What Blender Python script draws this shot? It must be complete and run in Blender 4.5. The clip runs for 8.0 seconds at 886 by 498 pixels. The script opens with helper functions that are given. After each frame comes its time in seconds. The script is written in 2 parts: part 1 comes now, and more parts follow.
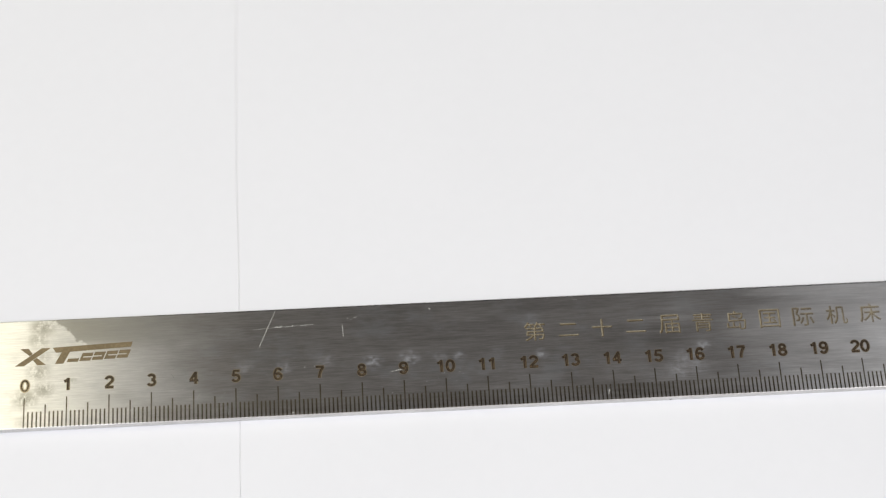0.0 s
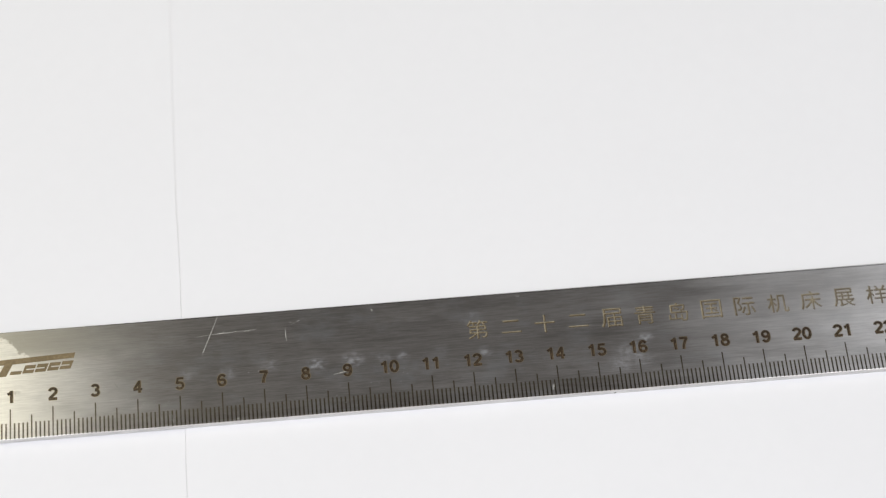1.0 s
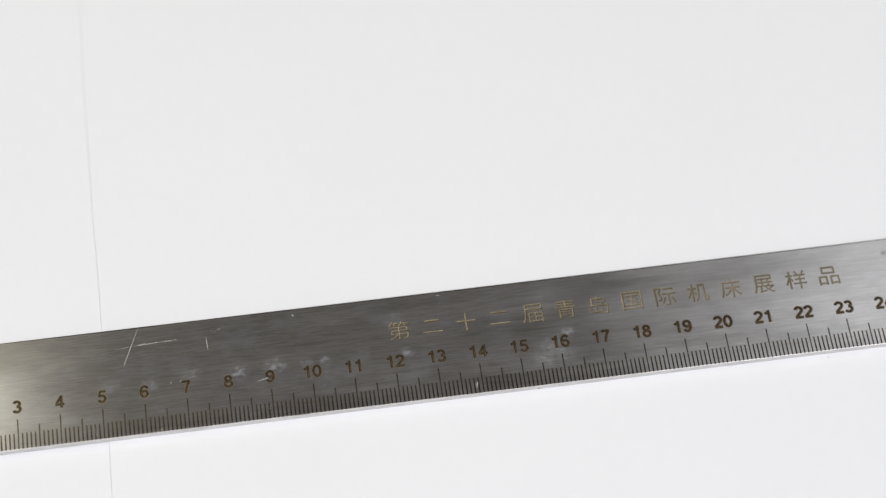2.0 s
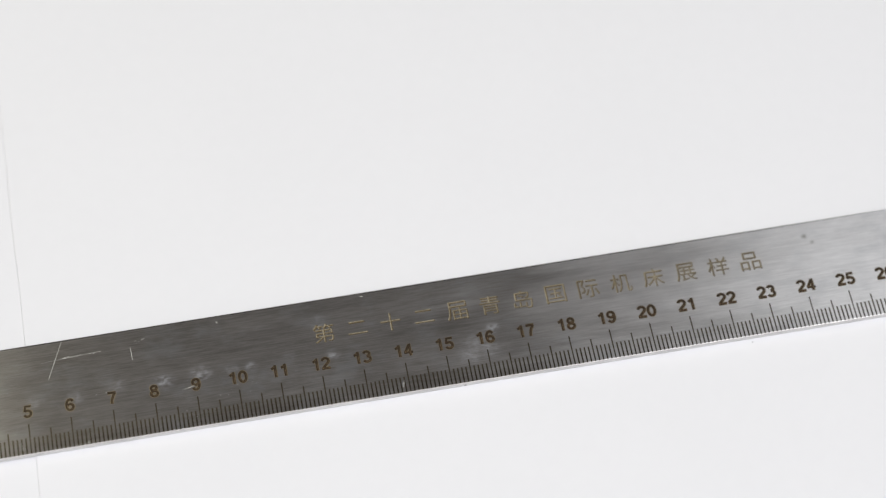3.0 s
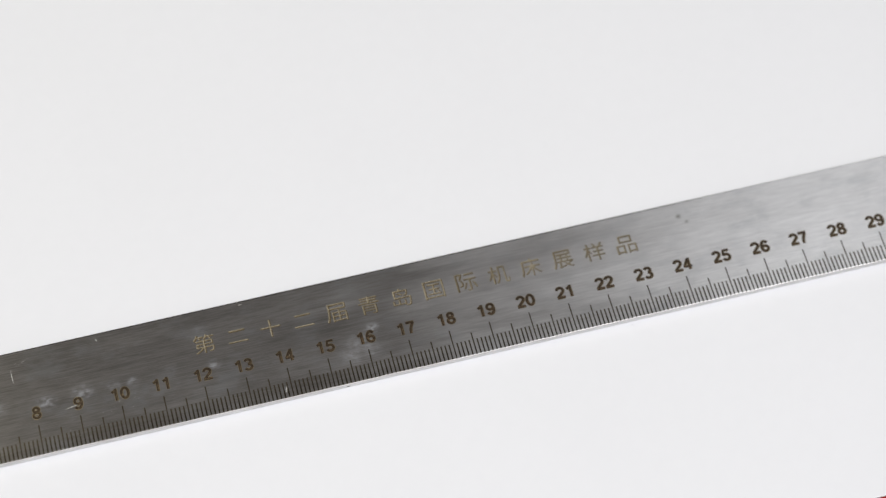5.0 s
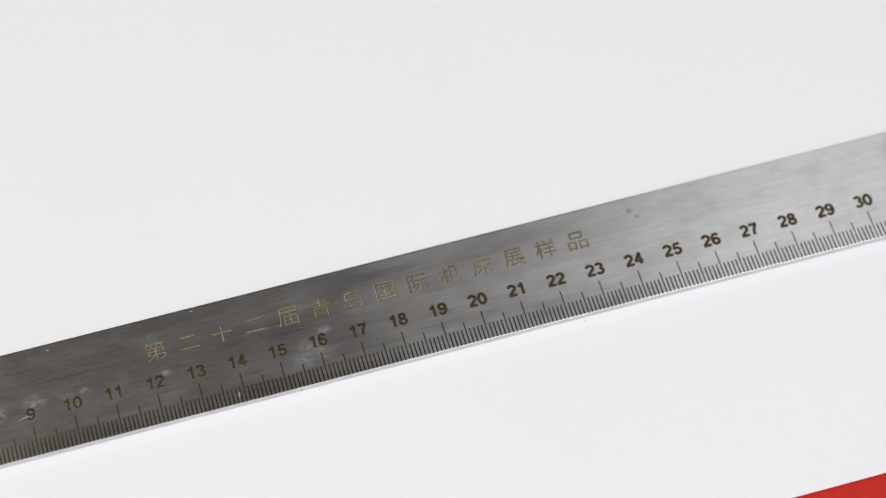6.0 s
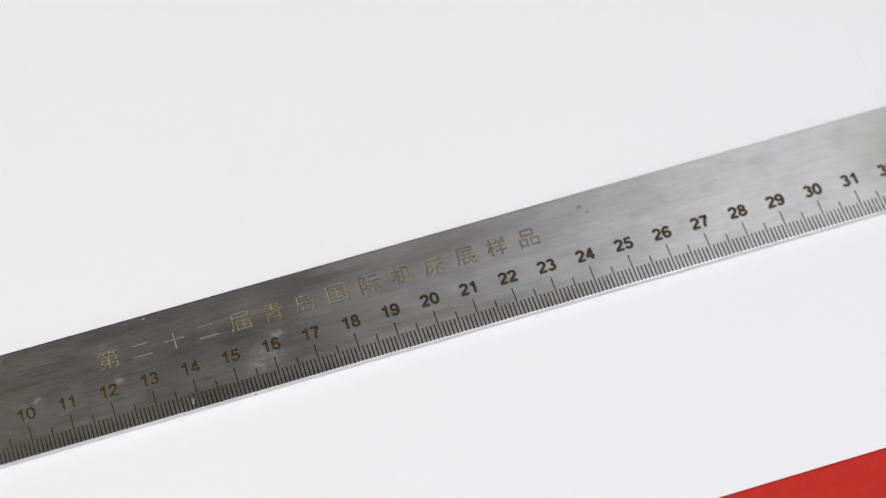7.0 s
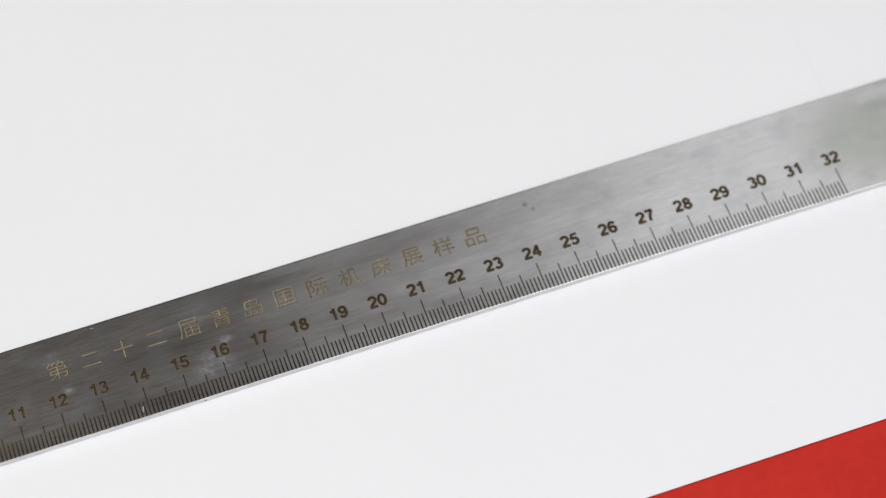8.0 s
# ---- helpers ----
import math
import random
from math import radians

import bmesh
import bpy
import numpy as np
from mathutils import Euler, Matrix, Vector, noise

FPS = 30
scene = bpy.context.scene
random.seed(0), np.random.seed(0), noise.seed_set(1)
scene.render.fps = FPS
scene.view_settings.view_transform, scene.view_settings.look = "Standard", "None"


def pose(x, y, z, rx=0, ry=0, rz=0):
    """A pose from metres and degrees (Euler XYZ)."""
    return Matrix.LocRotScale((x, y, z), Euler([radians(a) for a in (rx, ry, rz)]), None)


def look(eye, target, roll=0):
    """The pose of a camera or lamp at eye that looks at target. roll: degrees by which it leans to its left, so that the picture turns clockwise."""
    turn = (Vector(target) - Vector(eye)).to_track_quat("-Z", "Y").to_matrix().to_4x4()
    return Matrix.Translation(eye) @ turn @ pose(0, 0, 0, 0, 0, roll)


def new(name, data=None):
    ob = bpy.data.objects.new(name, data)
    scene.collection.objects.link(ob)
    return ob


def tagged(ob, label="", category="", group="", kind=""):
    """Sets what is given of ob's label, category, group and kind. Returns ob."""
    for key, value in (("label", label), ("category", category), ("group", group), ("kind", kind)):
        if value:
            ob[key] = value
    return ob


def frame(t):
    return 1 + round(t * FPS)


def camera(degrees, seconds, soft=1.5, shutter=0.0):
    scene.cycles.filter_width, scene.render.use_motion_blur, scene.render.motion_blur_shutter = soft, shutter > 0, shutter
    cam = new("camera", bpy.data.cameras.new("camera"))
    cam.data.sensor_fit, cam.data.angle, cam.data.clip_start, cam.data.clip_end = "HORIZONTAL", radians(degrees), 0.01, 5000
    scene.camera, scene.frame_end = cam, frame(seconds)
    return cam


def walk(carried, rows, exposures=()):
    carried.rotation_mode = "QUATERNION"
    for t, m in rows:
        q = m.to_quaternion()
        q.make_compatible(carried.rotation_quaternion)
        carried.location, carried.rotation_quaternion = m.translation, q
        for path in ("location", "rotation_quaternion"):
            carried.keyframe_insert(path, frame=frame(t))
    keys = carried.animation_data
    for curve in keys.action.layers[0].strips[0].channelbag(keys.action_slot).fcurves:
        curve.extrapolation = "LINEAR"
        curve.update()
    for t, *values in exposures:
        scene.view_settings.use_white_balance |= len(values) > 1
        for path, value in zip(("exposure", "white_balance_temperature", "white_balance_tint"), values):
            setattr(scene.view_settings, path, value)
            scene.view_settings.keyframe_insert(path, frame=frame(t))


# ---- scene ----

# ---- camera ----
cam = camera(22.62, 8.0, soft=1.25)
cam.data.dof.use_dof = True
cam.data.dof.focus_distance = 0.529
cam.data.dof.aperture_fstop = 6.3
ROWS = [
    (0.0, 0.0806, -0.2144, 0.4815, 28.260, -0.674, -3.358),
    (0.5, 0.0831, -0.2149, 0.4815, 28.290, -0.646, -4.227),
    (1.0, 0.0856, -0.2153, 0.4815, 28.337, -0.702, -5.414),
    (1.5, 0.0884, -0.2158, 0.4814, 28.381, -0.811, -6.705),
    (1.7, 0.0900, -0.2158, 0.4809, 28.400, -0.831, -7.235),
    (2.8, 0.0980, -0.2173, 0.4808, 28.484, -0.884, -10.150),
    (3.0, 0.0995, -0.2175, 0.4807, 28.487, -0.867, -10.633),
    (3.5, 0.1035, -0.2183, 0.4802, 28.524, -0.737, -11.573),
    (4.0, 0.1074, -0.2195, 0.4803, 28.568, -0.686, -12.808),
    (4.5, 0.1114, -0.2208, 0.4804, 28.606, -0.592, -13.750),
    (4.7, 0.1136, -0.2216, 0.4807, 28.617, -0.437, -14.047),
    (5.8, 0.1231, -0.2249, 0.4797, 28.724, 0.119, -15.736),
    (6.0, 0.1244, -0.2254, 0.4794, 28.765, 0.114, -16.042),
    (6.5, 0.1279, -0.2270, 0.4789, 28.836, 0.283, -16.852),
    (7.0, 0.1310, -0.2287, 0.4784, 28.924, 0.437, -17.657),
    (7.5, 0.1340, -0.2305, 0.4782, 29.010, 0.589, -18.290),
    (8.0, 0.1370, -0.2326, 0.4782, 29.089, 0.643, -19.366),
]
walk(cam, [(t, pose(x, y, z, rx, ry, rz)) for t, x, y, z, rx, ry, rz in ROWS])

# ---- light ----
world = bpy.data.worlds.new("world")
scene.world = world
world.use_nodes = True
world.node_tree.nodes["Background"].inputs[0].default_value = (0.75, 0.8, 0.9, 1)
world.node_tree.nodes["Background"].inputs[1].default_value = 0.2


def area_lamp(name, eye, target, size_x, size_y, watts, color):
    data = bpy.data.lights.new(name, "AREA")
    data.shape, data.size, data.size_y = "RECTANGLE", size_x, size_y
    data.energy, data.color = watts, color
    ob = new(name, data)
    ob.matrix_world = look(eye, target)
    return ob


# large soft ceiling panel above and behind the camera, a warm panel to one side, a cool one to the other
area_lamp("ceiling_panel_lamp", (0.15, -0.80, 1.93), (0.15, -0.80, 0), 2.4, 1.1, 48.0, (0.948, 0.956, 1.0))
area_lamp("warm_panel_lamp", (-0.77, 0.93, 1.93), (-0.77, 0.93, 0), 0.8, 1.9, 17.5, (1.0, 0.95, 0.72))
area_lamp("cool_panel_lamp", (1.10, 0.93, 1.93), (1.10, 0.93, 0), 0.70, 1.9, 2.9, (0.91, 0.94, 1.0))


# ---- materials ----
def material(name, color, rough=0.5, metal=0.0):
    m = bpy.data.materials.new(name)
    m.use_nodes = True
    b = m.node_tree.nodes["Principled BSDF"]
    b.inputs["Base Color"].default_value = (*color, 1)
    b.inputs["Roughness"].default_value = rough
    b.inputs["Metallic"].default_value = metal
    return m, m.node_tree, b


class Graph:
    """Short names for shader nodes."""

    def __init__(self, tree):
        self.tree = tree
        self.coord = tree.nodes.new("ShaderNodeTexCoord").outputs["Object"]

    def put(self, socket, value):
        if isinstance(value, bpy.types.NodeSocket):
            self.tree.links.new(value, socket)
        else:
            socket.default_value = value

    def math(self, op, a, b=0.0, c=0.0, clamp=False):
        n = self.tree.nodes.new("ShaderNodeMath")
        n.operation, n.use_clamp = op, clamp
        for s, v in zip(n.inputs, (a, b, c)):
            self.put(s, v)
        return n.outputs[0]

    def scaled(self, sx, sy, sz, ox=0.0, oy=0.0):
        n = self.tree.nodes.new("ShaderNodeMapping")
        self.put(n.inputs["Vector"], self.coord)
        n.inputs["Location"].default_value = (ox, oy, 0)
        n.inputs["Scale"].default_value = (sx, sy, sz)
        return n.outputs[0]

    def noise(self, vector, scale=1.0, detail=3.0, rough=0.55):
        n = self.tree.nodes.new("ShaderNodeTexNoise")
        self.put(n.inputs["Vector"], vector)
        n.inputs["Scale"].default_value = scale
        n.inputs["Detail"].default_value = detail
        n.inputs["Roughness"].default_value = rough
        return n.outputs["Fac"]

    def smooth(self, value, low, high, to0=0.0, to1=1.0):
        n = self.tree.nodes.new("ShaderNodeMapRange")
        n.interpolation_type = "SMOOTHSTEP"
        for s, v in zip((n.inputs["Value"], n.inputs["From Min"], n.inputs["From Max"], n.inputs["To Min"], n.inputs["To Max"]), (value, low, high, to0, to1)):
            self.put(s, v)
        return n.outputs["Result"]

    def mix(self, fac, a, b):
        n = self.tree.nodes.new("ShaderNodeMix")
        n.data_type = "RGBA"
        self.put(n.inputs["Factor"], fac)
        self.put(n.inputs["A"], a)
        self.put(n.inputs["B"], b)
        return n.outputs["Result"]

    def bump(self, height, strength, distance):
        n = self.tree.nodes.new("ShaderNodeBump")
        n.inputs["Strength"].default_value = strength
        n.inputs["Distance"].default_value = distance
        self.put(n.inputs["Height"], height)
        return n.outputs["Normal"]

    def xyz(self):
        n = self.tree.nodes.new("ShaderNodeSeparateXYZ")
        self.put(n.inputs[0], self.coord)
        return n.outputs


CM = 0.01


def steel_material():
    """Brushed stainless steel, grain along x, dim middle painted in, with dull film, chalky residue and smears."""
    m, tree, b = material("brushed_steel", (0.6, 0.58, 0.54), 0.4, 1.0)
    g = Graph(tree)
    x, y, z = g.xyz()
    fine = g.noise(g.scaled(220, 5600, 900), 1, 5, 0.7)
    streak = g.noise(g.scaled(45, 1500, 300, 0.3), 1, 4, 0.6)
    broad = g.noise(g.scaled(45, 110, 50, 0.1), 1, 4, 0.55)
    tone = g.math("ADD", g.math("MULTIPLY", fine, 0.66), g.math("MULTIPLY", streak, 0.19))
    tone = g.math("ADD", tone, g.math("MULTIPLY", broad, 0.15))
    tone = g.smooth(tone, 0.36, 0.64)
    mottle = g.noise(g.scaled(95, 150, 90, 0.6), 1, 5, 0.6)
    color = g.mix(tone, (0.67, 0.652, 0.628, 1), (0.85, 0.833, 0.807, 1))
    # dim mid-blade reflection put in the colour, fraying along the grain at both ends
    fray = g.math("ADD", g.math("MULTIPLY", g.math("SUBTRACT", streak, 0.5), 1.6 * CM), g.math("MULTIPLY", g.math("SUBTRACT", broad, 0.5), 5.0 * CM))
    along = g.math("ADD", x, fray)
    dim_middle = g.math("MULTIPLY", g.smooth(along, 0.6 * CM, 5.6 * CM), g.smooth(along, 13.5 * CM, 25.5 * CM, 1.0, 0.0))
    color = g.mix(dim_middle, color, g.mix(tone, (0.203, 0.188, 0.170, 1), (0.312, 0.293, 0.270, 1)))
    # faint cloudy patches, some bluish
    color = g.mix(g.smooth(mottle, 0.48, 0.72, 0.0, 0.30), color, (0.40, 0.41, 0.41, 1))
    # dull film whose torn edge runs down from the upper rim near the zero end
    ragged = g.noise(g.scaled(420, 420, 420), 1, 3, 0.6)
    edge = g.math("ADD", g.math("MULTIPLY", g.math("SUBTRACT", 2.77 * CM, y), 1.13), g.math("MULTIPLY", ragged, 0.5 * CM))
    inside = g.smooth(g.math("SUBTRACT", g.math("SUBTRACT", x, edge), 0.42 * CM), -0.03 * CM, 0.05 * CM)
    film = g.math("MULTIPLY", inside, g.smooth(y, 1.8 * CM, 2.35 * CM))
    film = g.math("MULTIPLY", film, g.smooth(x, 1.2 * CM, 5.5 * CM, 1.0, 0.0))
    color = g.mix(g.math("MULTIPLY", film, 0.8), color, (0.30, 0.285, 0.25, 1))
    # yellowish dull patch past the end of the scale
    dull = g.math("MULTIPLY", spot(g, x, y, 33.3, 1.5, 2.9, 1.0), g.smooth(broad, 0.2, 0.5))
    color = g.mix(g.math("MULTIPLY", dull, 0.8), color, (0.50, 0.508, 0.44, 1))
    # grey smudges past the last figures
    smudge = g.math("MULTIPLY", g.math("MAXIMUM", spot(g, x, y, 34.2, 2.4, 1.3, 1.0), spot(g, x, y, 32.3, 1.55, 0.6, 0.2)), g.smooth(broad, 0.34, 0.60))
    color = g.mix(g.math("MULTIPLY", smudge, 0.75), color, (0.36, 0.365, 0.35, 1))
    # grey smears on the bright zero end: x, y, radius, weight
    smear = 0.0
    blot = g.noise(g.scaled(520, 380, 500, 0.7), 1, 7, 0.8)
    for cx, cy, r, w in ((0.38, 2.63, 0.48, 1.0), (0.30, 2.305, 0.40, 0.8), (0.32, 1.441, 0.42, 0.9), (0.03, 0.754, 0.46, 1.0), (0.44, 0.977, 0.40, 0.9), (0.85, 1.841, 0.2, 0.5), (0.42, 1.841, 0.3, 0.5), (0.0, 0.123, 0.35, 0.4),
                         (24.32, 2.426, 0.12, 1.0), (24.47, 2.24, 0.09, 0.9), (1.15, 1.191, 0.12, 0.6)):
        smear = g.math("MAXIMUM", smear, spot(g, x, y, cx, cy, r, w))
    smear = g.math("MULTIPLY", smear, g.smooth(blot, 0.36, 0.56))
    color = g.mix(g.math("MULTIPLY", smear, 0.72), color, (0.23, 0.215, 0.17, 1))
    b.inputs["Base Color"].default_value = (0.6, 0.6, 0.6, 1)
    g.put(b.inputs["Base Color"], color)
    g.put(b.inputs["Roughness"], g.math("ADD", 0.245, g.math("ADD", g.math("MULTIPLY", streak, 0.06), g.math("MULTIPLY", broad, 0.05))))
    b.inputs["Anisotropic"].default_value = 0.85
    across = tree.nodes.new("ShaderNodeCombineXYZ")
    across.inputs[1].default_value = 1.0
    tree.links.new(across.outputs[0], b.inputs["Tangent"])
    g.put(b.inputs["Normal"], g.bump(fine, 0.035, 0.00003))
    # pale chalky residue round the engraved figures
    chalk = 0.0
    wisp = g.noise(g.scaled(620, 1000, 500, 0.2), 1, 6, 0.75)
    for cx, cy, r, w in ((5.20, 1.311, 0.30, 0.5), (6.16, 1.256, 0.34, 0.55), (7.15, 1.376, 0.36, 0.55), (8.26, 1.293, 0.38, 0.85), (9.15, 1.349, 0.38, 0.85),
                         (9.90, 1.349, 0.28, 0.55), (10.36, 1.349, 0.22, 0.8), (12.32, 1.293, 0.26, 0.9), (12.1, 2.212, 0.4, 0.3), (16.22, 1.311, 0.26, 1.0),
                         (15.85, 0.959, 0.55, 0.65), (15.55, 0.699, 0.45, 0.65), (16.05, 0.773, 0.4, 0.6), (11.3, 1.423, 0.3, 0.25), (13.85, 0.216, 0.14, 0.8)):
        chalk = g.math("MAXIMUM", chalk, spot(g, x, y, cx, cy, r, w))
    chalk = g.math("MULTIPLY", chalk, g.smooth(wisp, 0.38, 0.68))
    speck = g.smooth(g.noise(g.scaled(1300, 2300, 900, 0.9), 1, 2, 0.7), 0.69, 0.77)
    where = g.smooth(g.noise(g.scaled(90, 160, 60, 0.5), 1, 3, 0.6), 0.42, 0.66)
    chalk = g.math("MAXIMUM", chalk, g.math("MULTIPLY", speck, where))
    pale = tree.nodes.new("ShaderNodeBsdfDiffuse")
    pale.inputs["Color"].default_value = (0.55, 0.56, 0.6, 1)
    both = tree.nodes.new("ShaderNodeMixShader")
    g.put(both.inputs[0], g.math("MULTIPLY", chalk, 0.42))
    tree.links.new(b.outputs[0], both.inputs[1])
    tree.links.new(pale.outputs[0], both.inputs[2])
    tree.links.new(both.outputs[0], tree.nodes["Material Output"].inputs["Surface"])
    return m


def spot(g, x, y, cx, cy, r, w):
    """A soft round spot of weight w, in centimetres on the ruler's face."""
    dx = g.math("SUBTRACT", x, cx * CM)
    dy = g.math("SUBTRACT", y, cy * CM)
    d = g.math("SQRT", g.math("ADD", g.math("MULTIPLY", dx, dx), g.math("MULTIPLY", g.math("MULTIPLY", dy, dy), 1.5)))
    return g.smooth(d, 0.1 * r * CM, r * CM, w, 0.0)


def grained(name, low, high, rough, scale, bump=0.0, metal=0.0, distance=0.0002, gloss=0.5, low_at=0.32, high_at=0.68):
    m, tree, b = material(name, low, rough, metal)
    b.inputs["Specular IOR Level"].default_value = gloss
    g = Graph(tree)
    fine = g.noise(g.scaled(scale, scale, scale), 1, 4, 0.6)
    wide = g.noise(g.scaled(scale * 0.08, scale * 0.08, scale * 0.08, 0.4), 1, 3, 0.5)
    both = g.smooth(g.math("ADD", g.math("MULTIPLY", fine, 0.5), g.math("MULTIPLY", wide, 0.5)), low_at, high_at)
    g.put(b.inputs["Base Color"], g.mix(both, (*low, 1), (*high, 1)))
    if bump:
        g.put(b.inputs["Normal"], g.bump(fine, bump, distance))
    return m


STEEL = steel_material()
CARD = grained("white_laminate", (0.808, 0.808, 0.832), (0.82, 0.82, 0.844), 0.6, 260, 0.008, gloss=0.3)
CORE_EDGE = grained("dark_laminate_core", (0.045, 0.012, 0.014), (0.07, 0.018, 0.020), 0.7, 900, gloss=0.2)
DARK_STEEL = grained("dark_rear_edge", (0.05, 0.048, 0.045), (0.10, 0.095, 0.09), 0.5, 1500, 0.0, 0.8)
CUT_STEEL = grained("cut_steel_edge", (0.63, 0.615, 0.60), (0.80, 0.785, 0.77), 0.6, 1800, 0.2, 0.2, 0.00005)
RED = grained("red_laminate", (0.46, 0.019, 0.011), (0.53, 0.024, 0.015), 0.6, 420, 0.04, gloss=0.2)
BURNT = grained("burnt_engraving", (0.018, 0.011, 0.006), (0.048, 0.030, 0.017), 0.5, 4000, gloss=0.2)
CORE_GLINT = grained("gold_core_glint", (0.030, 0.019, 0.010), (0.26, 0.180, 0.098), 0.35, 1500, gloss=0.4, low_at=0.42, high_at=0.62)
TICK_DARK = grained("tick_engraving", (0.040, 0.032, 0.022), (0.125, 0.105, 0.073), 0.3, 2600, metal=0.9, gloss=0.45)
GOLD = grained("pale_gold_engraving", (0.15, 0.126, 0.083), (0.33, 0.288, 0.205), 0.45, 2500, gloss=0.3)
BROWN = grained("brown_engraving_shade", (0.07, 0.05, 0.025), (0.12, 0.09, 0.05), 0.5, 2500, gloss=0.2)
EMBLEM = grained("brown_emblem", (0.14, 0.10, 0.047), (0.25, 0.185, 0.095), 0.5, 1500)
TINT = grained("heat_tint", (0.31, 0.255, 0.172), (0.47, 0.40, 0.295), 0.3, 2200, metal=1.0)
SCRATCH = grained("bright_scratch", (0.22, 0.21, 0.19), (0.62, 0.61, 0.57), 0.4, 2600)
WALL = grained("grey_wall_paint", (0.30, 0.30, 0.30), (0.34, 0.34, 0.335), 0.8, 40)
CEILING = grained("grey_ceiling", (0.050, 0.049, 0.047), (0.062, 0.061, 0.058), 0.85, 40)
FLOOR = grained("grey_floor", (0.22, 0.21, 0.20), (0.30, 0.29, 0.28), 0.5, 30)
LEG = grained("black_leg_paint", (0.03, 0.03, 0.03), (0.05, 0.05, 0.05), 0.4, 60)


# ---- mesh helpers ----
def part(name, bm, mat, parent=None, label=""):
    me = bpy.data.meshes.new(name)
    bm.to_mesh(me)
    bm.free()
    mats = mat if isinstance(mat, (list, tuple)) else [mat]
    for one in mats:
        me.materials.append(one)
    ob = new(name, me)
    ob.parent = parent
    return tagged(ob, label)


def box(bm, x0, y0, z0, x1, y1, z1):
    r = bmesh.ops.create_cube(bm, size=1.0)
    for v in r["verts"]:
        v.co = Vector(((x0 + x1) / 2 + v.co.x * (x1 - x0), (y0 + y1) / 2 + v.co.y * (y1 - y0), (z0 + z1) / 2 + v.co.z * (z1 - z0)))
    return r["verts"]


def bevelled_box(x0, y0, z0, x1, y1, z1, width, segments=2):
    bm = bmesh.new()
    box(bm, x0, y0, z0, x1, y1, z1)
    bmesh.ops.bevel(bm, geom=bm.edges[:], offset=width, segments=segments, affect="EDGES", profile=0.6)
    return bm


def prism(bm, corners, z0, z1):
    """A flat plate with the outline corners (x, y)."""
    low = [bm.verts.new((x, y, z0)) for x, y in corners]
    top = [bm.verts.new((x, y, z1)) for x, y in corners]
    bm.faces.new(top)
    bm.faces.new(low[::-1])
    n = len(corners)
    for i in range(n):
        bm.faces.new((low[i], low[(i + 1) % n], top[(i + 1) % n], top[i]))


def glyph_mesh(text, offset):
    """The flat mesh of a word in the built-in font, one unit high."""
    data = bpy.data.curves.new("glyph", "FONT")
    data.body, data.offset, data.extrude = text, offset, 0.01
    data.resolution_u = 4
    ob = bpy.data.objects.new("glyph", data)
    scene.collection.objects.link(ob)
    me = bpy.data.meshes.new_from_object(ob.evaluated_get(bpy.context.evaluated_depsgraph_get()))
    bpy.data.objects.remove(ob)
    bpy.data.curves.remove(data)
    return me


def add_glyph(bm, text, offset, cx, cy, height, width, z, thick=0.00003):
    """Adds a word to bm, its box centred on cx, cy and scaled to height and width (width 0: keep the shape)."""
    me = glyph_mesh(text, offset)
    co = [v.co.copy() for v in me.vertices]
    lo = Vector((min(c.x for c in co), min(c.y for c in co)))
    hi = Vector((max(c.x for c in co), max(c.y for c in co)))
    sy = height / (hi.y - lo.y)
    sx = width / (hi.x - lo.x) if width else sy
    for v in me.vertices:
        v.co = Vector((cx + (v.co.x - (lo.x + hi.x) / 2) * sx, cy + (v.co.y - (lo.y + hi.y) / 2) * sy, z + (thick if v.co.z > 0 else 0.0)))
    bm.from_mesh(me)
    bmesh.ops.remove_doubles(bm, verts=bm.verts[:], dist=0.000001)
    bpy.data.meshes.remove(me)


# ---- the room that closes the place ----
def slab(name, x0, y0, z0, x1, y1, z1, mat, label, category):
    bm = bmesh.new()
    box(bm, x0, y0, z0, x1, y1, z1)
    return tagged(part(name, bm, mat), label, category, kind="structure")


slab("floor", -2.2, -2.0, -0.85, 2.6, 2.8, -0.75, FLOOR, "plain grey floor under the table", "floor")
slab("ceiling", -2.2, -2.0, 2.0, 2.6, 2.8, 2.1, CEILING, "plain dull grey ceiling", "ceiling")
slab("wall_west", -2.3, -2.0, -0.85, -2.2, 2.8, 2.1, WALL, "plain grey painted wall", "wall")
slab("wall_east", 2.6, -2.0, -0.85, 2.7, 2.8, 2.1, WALL, "plain grey painted wall", "wall")
slab("wall_north", -2.3, 2.8, -0.85, 2.7, 2.9, 2.1, WALL, "plain grey painted wall", "wall")
slab("wall_south", -2.3, -2.1, -0.85, 2.7, -2.0, 2.1, WALL, "plain grey painted wall", "wall")

# ---- table ----
CARD_THICK = 0.0007
table = tagged(new("table"), "smooth red laminate table under white panels", "table")
table.location = (0.19, 0.15, -0.75)


def table_part(name, x0, y0, z0, x1, y1, z1, mat, label="", width=0.003):
    bm = bevelled_box(x0 - 0.19, y0 - 0.15, z0 + 0.75, x1 - 0.19, y1 - 0.15, z1 + 0.75, width)
    return part(name, bm, mat, table, label)


table_part("tabletop", -0.55, -0.35, -CARD_THICK - 0.025, 0.93, 0.65, -CARD_THICK, RED, "smooth bright red tabletop")
for lx in (-0.50, 0.84):
    for ly in (-0.30, 0.56):
        table_part("leg", lx, ly, -0.75, lx + 0.04, ly + 0.04, -CARD_THICK - 0.025, LEG, "black metal leg")


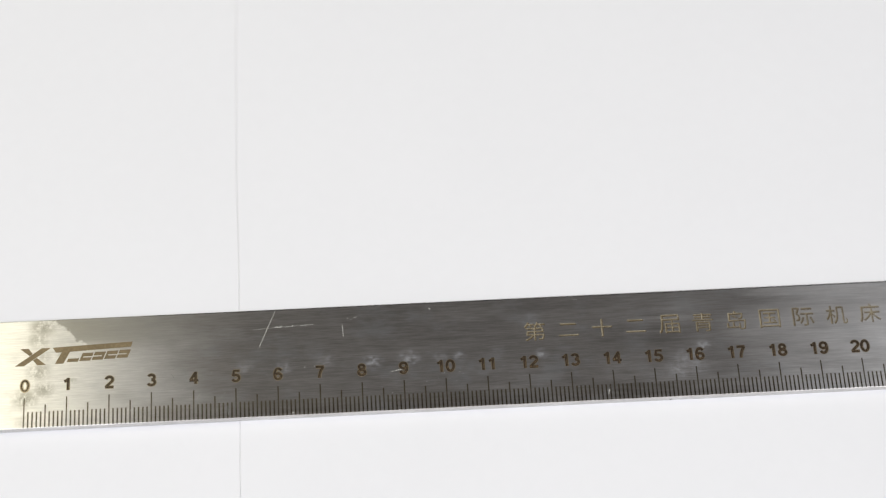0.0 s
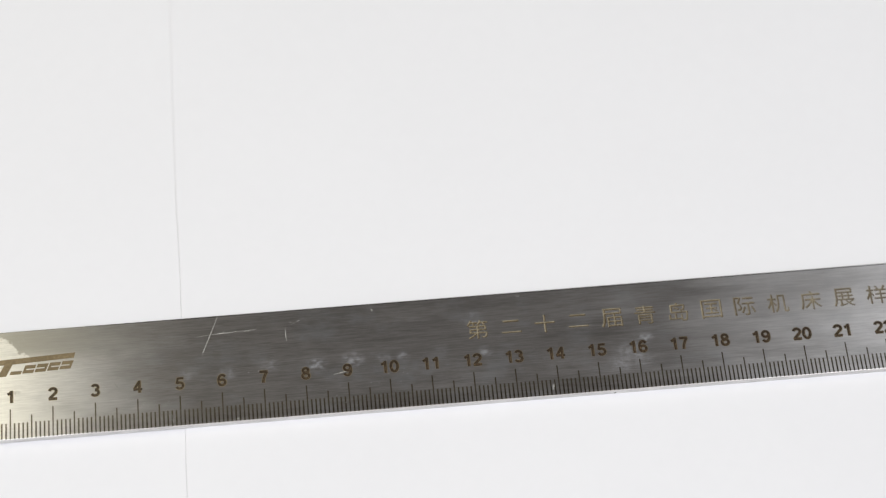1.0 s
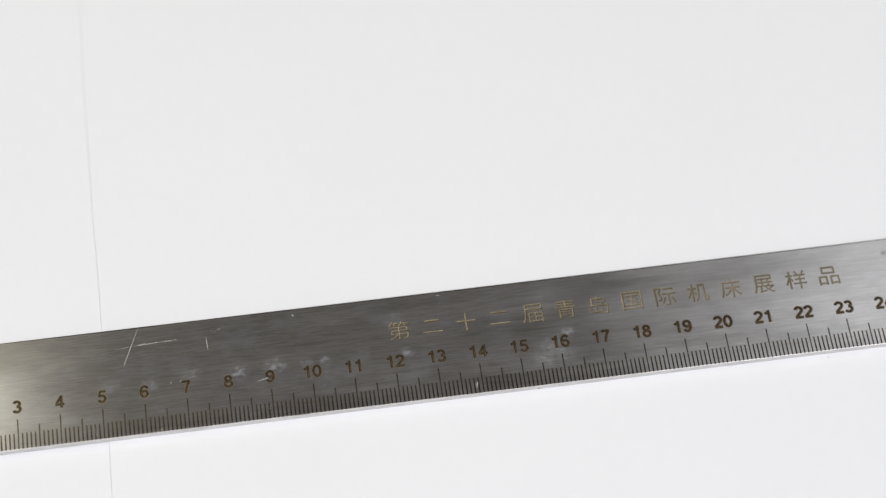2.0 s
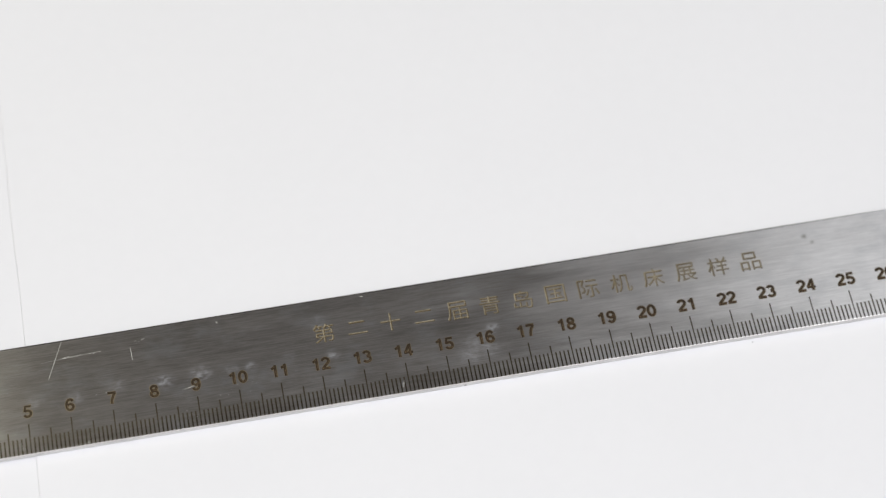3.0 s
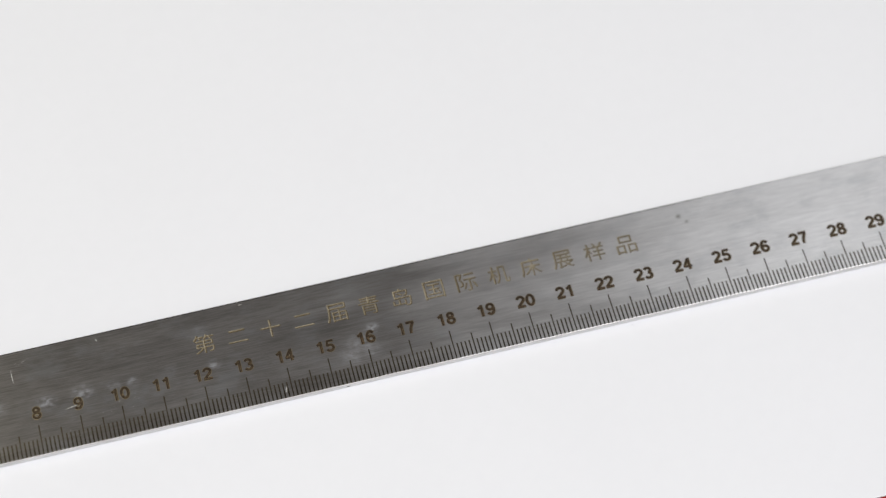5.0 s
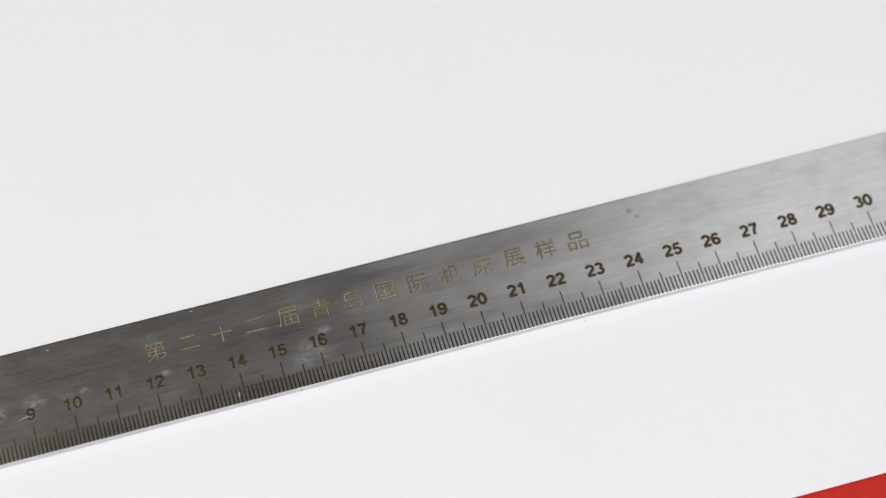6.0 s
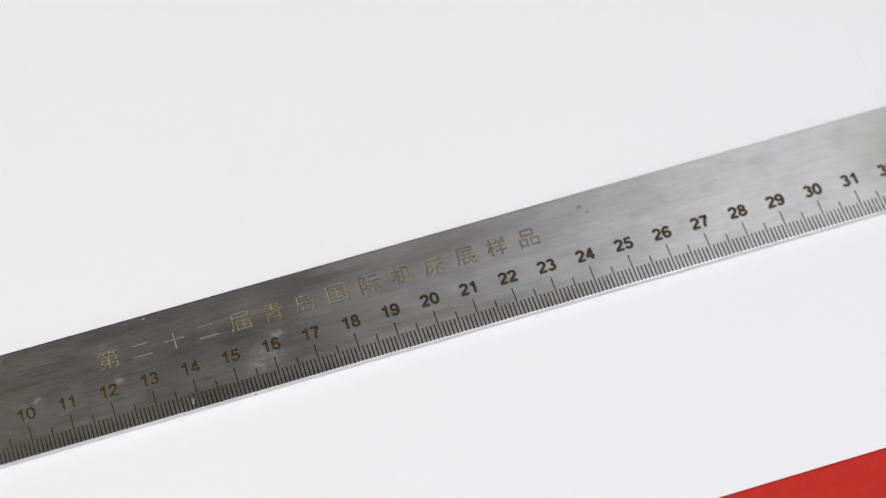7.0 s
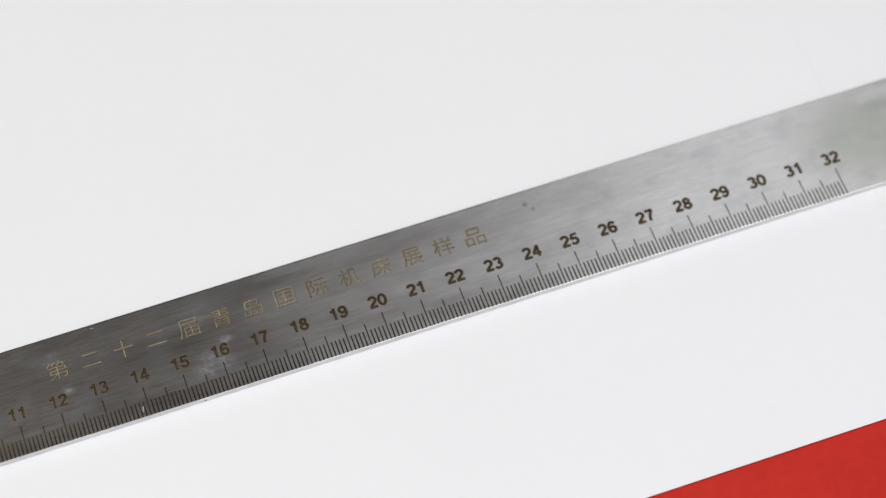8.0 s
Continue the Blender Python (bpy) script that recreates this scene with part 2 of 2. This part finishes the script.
# ---- white laminate panels, edge to edge ----
EDGE, S1, S2 = -0.05694, 0.05075, 0.32736
TURN = radians(-0.278)


def laminate_panel(x0, x1, y0, y1, top, wave, label):
    """A thin panel: white face, dark core along its cut sides, which waver a little."""
    nx, ny = 6, 60
    r = 0.00013

    def side(y, s):
        return wave * (0.00022 * math.sin(61 * y + s) + 0.00012 * math.sin(173 * y + 2 * s))

    rings = []
    for inset, z in ((0.0, -CARD_THICK), (0.0, top - 1.2 * r), (0.0, top - r), (0.3 * r, top - 0.3 * r), (r, top)):
        ring = []
        a, b = x0 + inset, x1 - inset
        for i in range(nx):
            ring.append((a + (b - a) * i / nx + (side(y0, x0) if i == 0 else 0), y0 + inset, z))
        for j in range(ny):
            y = y0 + inset + (y1 - y0 - 2 * inset) * j / ny
            ring.append((b + side(y, x1), y, z))
        for i in range(nx):
            ring.append((b - (b - a) * i / nx + (side(y1, x1) if i == 0 else 0), y1 - inset, z))
        for j in range(ny):
            y = y1 - inset - (y1 - y0 - 2 * inset) * j / ny
            ring.append((a + side(y, x0), y, z))
        rings.append(ring)
    panel = tagged(new("laminate_panel"), label, "panel", group="white panels on the table")
    panel.rotation_euler = (0, 0, TURN)

    def layer(name, low, high, mat, words):
        sheet = bmesh.new()
        levels = [[sheet.verts.new(p) for p in ring] for ring in rings[low:high]]
        n = len(levels[0])
        for p, q in zip(levels, levels[1:]):
            for i in range(n):
                sheet.faces.new((p[i], p[(i + 1) % n], q[(i + 1) % n], q[i]))
        sheet.faces.new(levels[-1])
        sheet.faces.new(levels[0][::-1])
        bmesh.ops.recalc_face_normals(sheet, faces=sheet.faces[:])
        part(name, sheet, mat, panel, words)

    layer("core", 0, 2, CORE_EDGE, "dark core along the cut edge")
    layer("face", 2, 5, CARD, "smooth white face")
    return panel


laminate_panel(-0.2258, S1, EDGE, 0.40, -0.00024, 0.6, "thin smooth white panel lying on red tabletop under ruler's zero end")
laminate_panel(S1, S2, EDGE, 0.40, 0.0, 0.6, "smooth white panel with dark edge under ruler's middle")
laminate_panel(S2, 0.6042, EDGE, 0.40, 0.0, 0.6, "smooth white panel with dark edge under ruler's far end")

# ---- steel ruler ----
TOP = 0.0019
WIDE = 0.02816
ruler = tagged(new("steel_ruler"), "brushed stainless steel ruler with brown laser engraving, scuffed and smudged", "ruler")
blade = bevelled_box(-0.0105, 0.0, 0.0, 0.3450, WIDE, TOP, 0.00012, 2)
blade.normal_update()
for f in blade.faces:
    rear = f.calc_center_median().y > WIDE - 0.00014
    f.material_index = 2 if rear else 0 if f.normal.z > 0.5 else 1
part("blade", blade, [STEEL, CUT_STEEL, DARK_STEEL], ruler, "brushed steel blade, dim middle painted in, with dull film and chalky residue")

INK = TOP - 0.00001
LIFT = TOP + 0.000012
rim = bmesh.new()
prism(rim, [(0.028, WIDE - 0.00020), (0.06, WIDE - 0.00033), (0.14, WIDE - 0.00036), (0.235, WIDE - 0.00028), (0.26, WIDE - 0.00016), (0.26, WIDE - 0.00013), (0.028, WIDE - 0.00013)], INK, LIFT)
part("dark_rim", rim, DARK_STEEL, ruler, "thin dark strip along the upper rim")


def tick_mesh(name, length, width):
    bm = bmesh.new()
    box(bm, -width / 2, 0.0001, INK, width / 2, length, LIFT)
    me = bpy.data.meshes.new(name)
    bm.to_mesh(me)
    bm.free()
    me.materials.append(TICK_DARK)
    return me


LONG = tick_mesh("centimetre_tick", 0.00775, 0.00031)
HALF = tick_mesh("half_centimetre_tick", 0.00597, 0.00033)
SHORT = tick_mesh("millimetre_tick", 0.00412, 0.00036)
for mm in range(321):
    me = LONG if mm % 10 == 0 else HALF if mm % 5 == 0 else SHORT
    ob = new(me.name, me)
    ob.location = (mm * 0.001, 0, 0)
    ob.parent = ruler


def arc(cx, cy, rx, ry, start, end, steps=12):
    return [(cx + rx * math.cos(radians(start + (end - start) * i / steps)), cy + ry * math.sin(radians(start + (end - start) * i / steps))) for i in range(steps + 1)]


def strokes(figure):
    """Centre lines of a plain grotesque figure in a box 0.66 wide and 1 high."""
    if figure == "0":
        return [arc(0.33, 0.5, 0.24, 0.42, 90, 450, 22)]
    if figure == "1":
        return [[(0.40, 0.0), (0.40, 1.0)], [(0.42, 0.92), (0.31, 0.80), (0.12, 0.71)]]
    if figure == "2":
        return [arc(0.32, 0.69, 0.235, 0.23, 172, -38) + [(0.30, 0.33), (0.13, 0.16), (0.09, 0.085)], [(0.02, 0.085), (0.62, 0.085)]]
    if figure == "3":
        return [arc(0.31, 0.725, 0.21, 0.195, 160, -90), arc(0.31, 0.30, 0.245, 0.22, 90, -160)]
    if figure == "4":
        return [[(0.46, 0.0), (0.46, 1.0)], [(0.46, 0.94), (0.09, 0.31)], [(0.02, 0.29), (0.65, 0.29)]]
    if figure == "5":
        return [[(0.60, 0.915), (0.20, 0.915), (0.13, 0.50)] + arc(0.32, 0.33, 0.245, 0.25, 130, -158)]
    if figure == "6":
        return [arc(0.34, 0.31, 0.225, 0.23, 90, 450, 18), arc(0.36, 0.50, 0.26, 0.42, 38, 200)]
    if figure == "7":
        return [[(0.04, 0.915), (0.62, 0.915)], [(0.57, 0.90), (0.43, 0.66), (0.32, 0.36), (0.27, 0.0)]]
    if figure == "8":
        return [arc(0.33, 0.735, 0.19, 0.185, -90, 270, 16), arc(0.33, 0.29, 0.235, 0.215, 90, 450, 18)]
    return [[(0.66 - x, 1.0 - y) for x, y in line] for line in strokes("6")]


def add_stroke(bm, line, width, z0, z1):
    """A raised band of that width along a line of points."""
    rows = []
    for i, p in enumerate(line):
        d = (line[min(i + 1, len(line) - 1)] - line[max(i - 1, 0)]).normalized()
        if (line[0] - line[-1]).length < 1e-6 and i in (0, len(line) - 1):
            d = (line[1] - line[-2]).normalized()
        s = Vector((-d.y, d.x)) * width / 2
        rows.append([bm.verts.new((q.x, q.y, z)) for q in (p - s, p + s) for z in (z0, z1)])
    for (a, b, c, d), (e, f, g, h) in zip(rows, rows[1:]):
        for face in ((b, f, h, d), (a, e, f, b), (c, d, h, g)):
            bm.faces.new(face)
    for a, b, c, d in (rows[0], rows[-1]):
        bm.faces.new((a, b, d, c))
    bmesh.ops.recalc_face_normals(bm, faces=bm.faces[:])


HIGH, ACROSS = 0.320 * CM, 0.222 * CM


def figure_mesh(figure, name, width, shift, thick, mat):
    bm = bmesh.new()
    for k, line in enumerate(strokes(figure)):
        points = [Vector(((x / 0.66 - 0.5) * ACROSS, (y - 0.5) * HIGH)) + Vector(shift) for x, y in line]
        add_stroke(bm, points, width, INK, INK + thick - 0.000002 * k)
    me = bpy.data.meshes.new(name)
    bm.to_mesh(me)
    bm.free()
    me.materials.append(mat)
    return me


# gold core, shifted up right, paints the glint off the groove wall
FIGURES = {d: (figure_mesh(d, "digit", 0.00061, (0, 0), 0.000022, BURNT), figure_mesh(d, "core", 0.00020, (0.00009, 0.00006), 0.00003, CORE_GLINT)) for d in "0123456789"}
THIN_ZERO = figure_mesh("0", "digit", 0.00036, (0, 0), 0.000022, BURNT), figure_mesh("0", "core", 0.00014, (0.00004, 0.00003), 0.00003, CORE_GLINT)
HALOES = {d: figure_mesh(d, "heat_tint", 0.00088, (0.00002, -0.00002), 0.000013, TINT) for d in "0123456789"}
for n in range(33):
    word = str(n)
    for i, figure in enumerate(word):
        body, groove = FIGURES[figure] if n else THIN_ZERO
        digit = tagged(new("digit", body), "dark brown engraved digit")
        digit.location = (n * CM + 0.00005 + (i - (len(word) - 1) / 2) * 0.236 * CM, 1.098 * CM, 0)
        digit.parent = ruler
        core = tagged(new("core", groove), "golden brown groove with its glint painted in")
        core.parent = digit
        tint = tagged(new("heat_tint", HALOES[figure]), "yellowish heat tint round the digit")
        tint.parent = digit

for i, sign in enumerate("第二十二届青岛国际机床展样品"):
    bm = bmesh.new()
    add_glyph(bm, sign, -0.012, 0, 0, 1, 0, 0)
    hi = max(v.co.x for v in bm.verts) - min(v.co.x for v in bm.verts)
    bm.free()
    bm = bmesh.new()
    high = {"二": 0.334, "十": 0.465}.get(sign, 0.492) * CM
    wide = min(0.51 * CM, 1.077 * high * hi)
    cx, cy = (12.20 + 0.8165 * i) * CM, (1.906 + 0.0074 * i) * CM
    # brown fill, slid lower right so it also paints the strokes' shaded side
    add_glyph(bm, sign, 0.003, cx + 0.00013, cy - 0.00016, high, wide, INK, 0.000018)
    groove = part("engraved_character", bm, BROWN, ruler, "engraved character, brown with stroke shade painted in and pale gold strokes")
    bm = bmesh.new()
    add_glyph(bm, sign, -0.017, cx, cy, high * 0.98, wide * 0.98, INK, 0.000028)
    part("stroke", bm, GOLD, groove, "thin pale gold strokes")

# brown emblem: crossed wedges, a long bar and a row of slanted blocks
emblem = bmesh.new()


def plate(*corners):
    prism(emblem, [(x * CM, y * CM) for x, y in corners], INK, LIFT)


plate((-0.13, 2.073), (0.07, 2.073), (0.17, 1.929), (0.10, 1.878))
plate((-0.25, 1.618), (-0.03, 1.618), (0.60, 2.073), (0.38, 2.073))
plate((0.18, 1.762), (0.265, 1.822), (0.49, 1.627), (0.28, 1.627))
plate((0.64, 2.073), (2.55, 2.140), (2.51, 2.000), (1.15, 1.946), (0.72, 1.935))
plate((0.86, 1.946), (1.06, 1.952), (0.90, 1.636), (0.70, 1.636))
# five slanted blocks, each split by one thin slot that is open at one end
for k in range(5):
    x, y, wide = 0.98 + 0.295 * k, 1.672 + 0.012 * k, 0.265
    lean = 0.40

    def slanted(x0, x1, y0, y1):
        plate((x + x0 + lean * y0, y + y0), (x + x1 + lean * y0, y + y0), (x + x1 + lean * y1, y + y1), (x + x0 + lean * y1, y + y1))

    slanted(0.0, wide, 0.0, 0.090)
    if k:
        slanted(0.0, wide, 0.118, 0.212)
        slanted(0.0, 0.06, 0.091, 0.117) if k % 2 else slanted(wide - 0.06, wide, 0.091, 0.117)
part("emblem", emblem, EMBLEM, ruler, "brown engraved emblem of slanted bars")


# bright scratches and flecks
def scratch(x0, y0, x1, y1, width):
    a, b = Vector((x0, y0)) * CM, Vector((x1, y1)) * CM
    d = (b - a).normalized()
    s = Vector((-d.y, d.x)) * width * CM * 0.32
    bm = bmesh.new()
    m = (a + b) / 2
    prism(bm, [tuple(a - s * 0.3), tuple(m - s), tuple(b - s * 0.7), tuple(b + s * 0.7), tuple(m + s), tuple(a + s * 0.3)], INK, LIFT)
    part("scratch", bm, SCRATCH, ruler, "thin bright scratch")


for x0, y0, x1, y1, w in ((5.98, 2.788, 5.58, 1.841, 0.030), (5.40, 2.286, 5.85, 2.324, 0.014), (5.80, 2.319, 6.45, 2.351, 0.022), (6.40, 2.351, 6.88, 2.365, 0.014), (7.58, 2.351, 7.60, 1.999, 0.024), (8.66, 1.005, 8.98, 1.07, 0.034),
                          (3.46, 1.237, 3.56, 1.089, 0.034), (4.16, 0.68, 4.08, 0.569, 0.034), (4.79, 0.327, 4.82, 0.086, 0.050), (9.69, 2.667, 9.72, 2.621, 0.05),
                          (13.90, 0.346, 13.84, 0.141, 0.034), (6.30, 0.058, 6.37, 0.076, 0.06), (13.2, 2.723, 13.3, 2.704, 0.02)):
    scratch(x0, y0, x1, y1, w)
# short flecks in clusters: centre x, y, half length along x and y, how many
dice = random.Random(7)
for cx, cy, hx, hy, count in ((6.30, 2.351, 0.40, 0.02, 13), (7.88, 2.463, 0.20, 0.05, 6), (3.95, 1.098, 0.50, 0.30, 9), (4.4, 0.541, 0.45, 0.30, 6),
                              (10.0, 0.773, 0.50, 0.15, 5), (6.75, 1.219, 0.15, 0.05, 2), (8.9, 0.355, 0.30, 0.15, 4)):
    for _ in range(count):
        fx, fy = cx + dice.uniform(-hx, hx), cy + dice.uniform(-hy, hy)
        size = dice.uniform(0.012, 0.045)
        scratch(fx, fy, fx + size, fy + dice.uniform(-0.2, 0.5) * size, dice.uniform(0.018, 0.034))

# a small dark burr on the front edge, and a speck of dust beside it
burr = bmesh.new()
bmesh.ops.create_icosphere(burr, subdivisions=2, radius=1.0)
for v in burr.verts:
    v.co = Vector((0.1532 + v.co.x * 0.00035, -0.00002 + v.co.y * 0.00010, 0.00060 + v.co.z * 0.00012 + 0.00006 * math.sin(3 * v.co.x)))
part("burr", burr, TICK_DARK, ruler, "tiny dark burr")
dust = bmesh.new()
bmesh.ops.create_icosphere(dust, subdivisions=2, radius=1.0)
for v in dust.verts:
    v.co = Vector((v.co.x * 0.00014, v.co.y * 0.00010 + 0.00003 * v.co.x ** 2, 0.00007 + v.co.z * 0.00007))
dust_speck = part("dust_speck", dust, LEG)
dust_speck.location = (0.2238, -0.0009, 0.0)
tagged(dust_speck, "tiny dark speck of dust lying on white panel beside ruler", "dust")
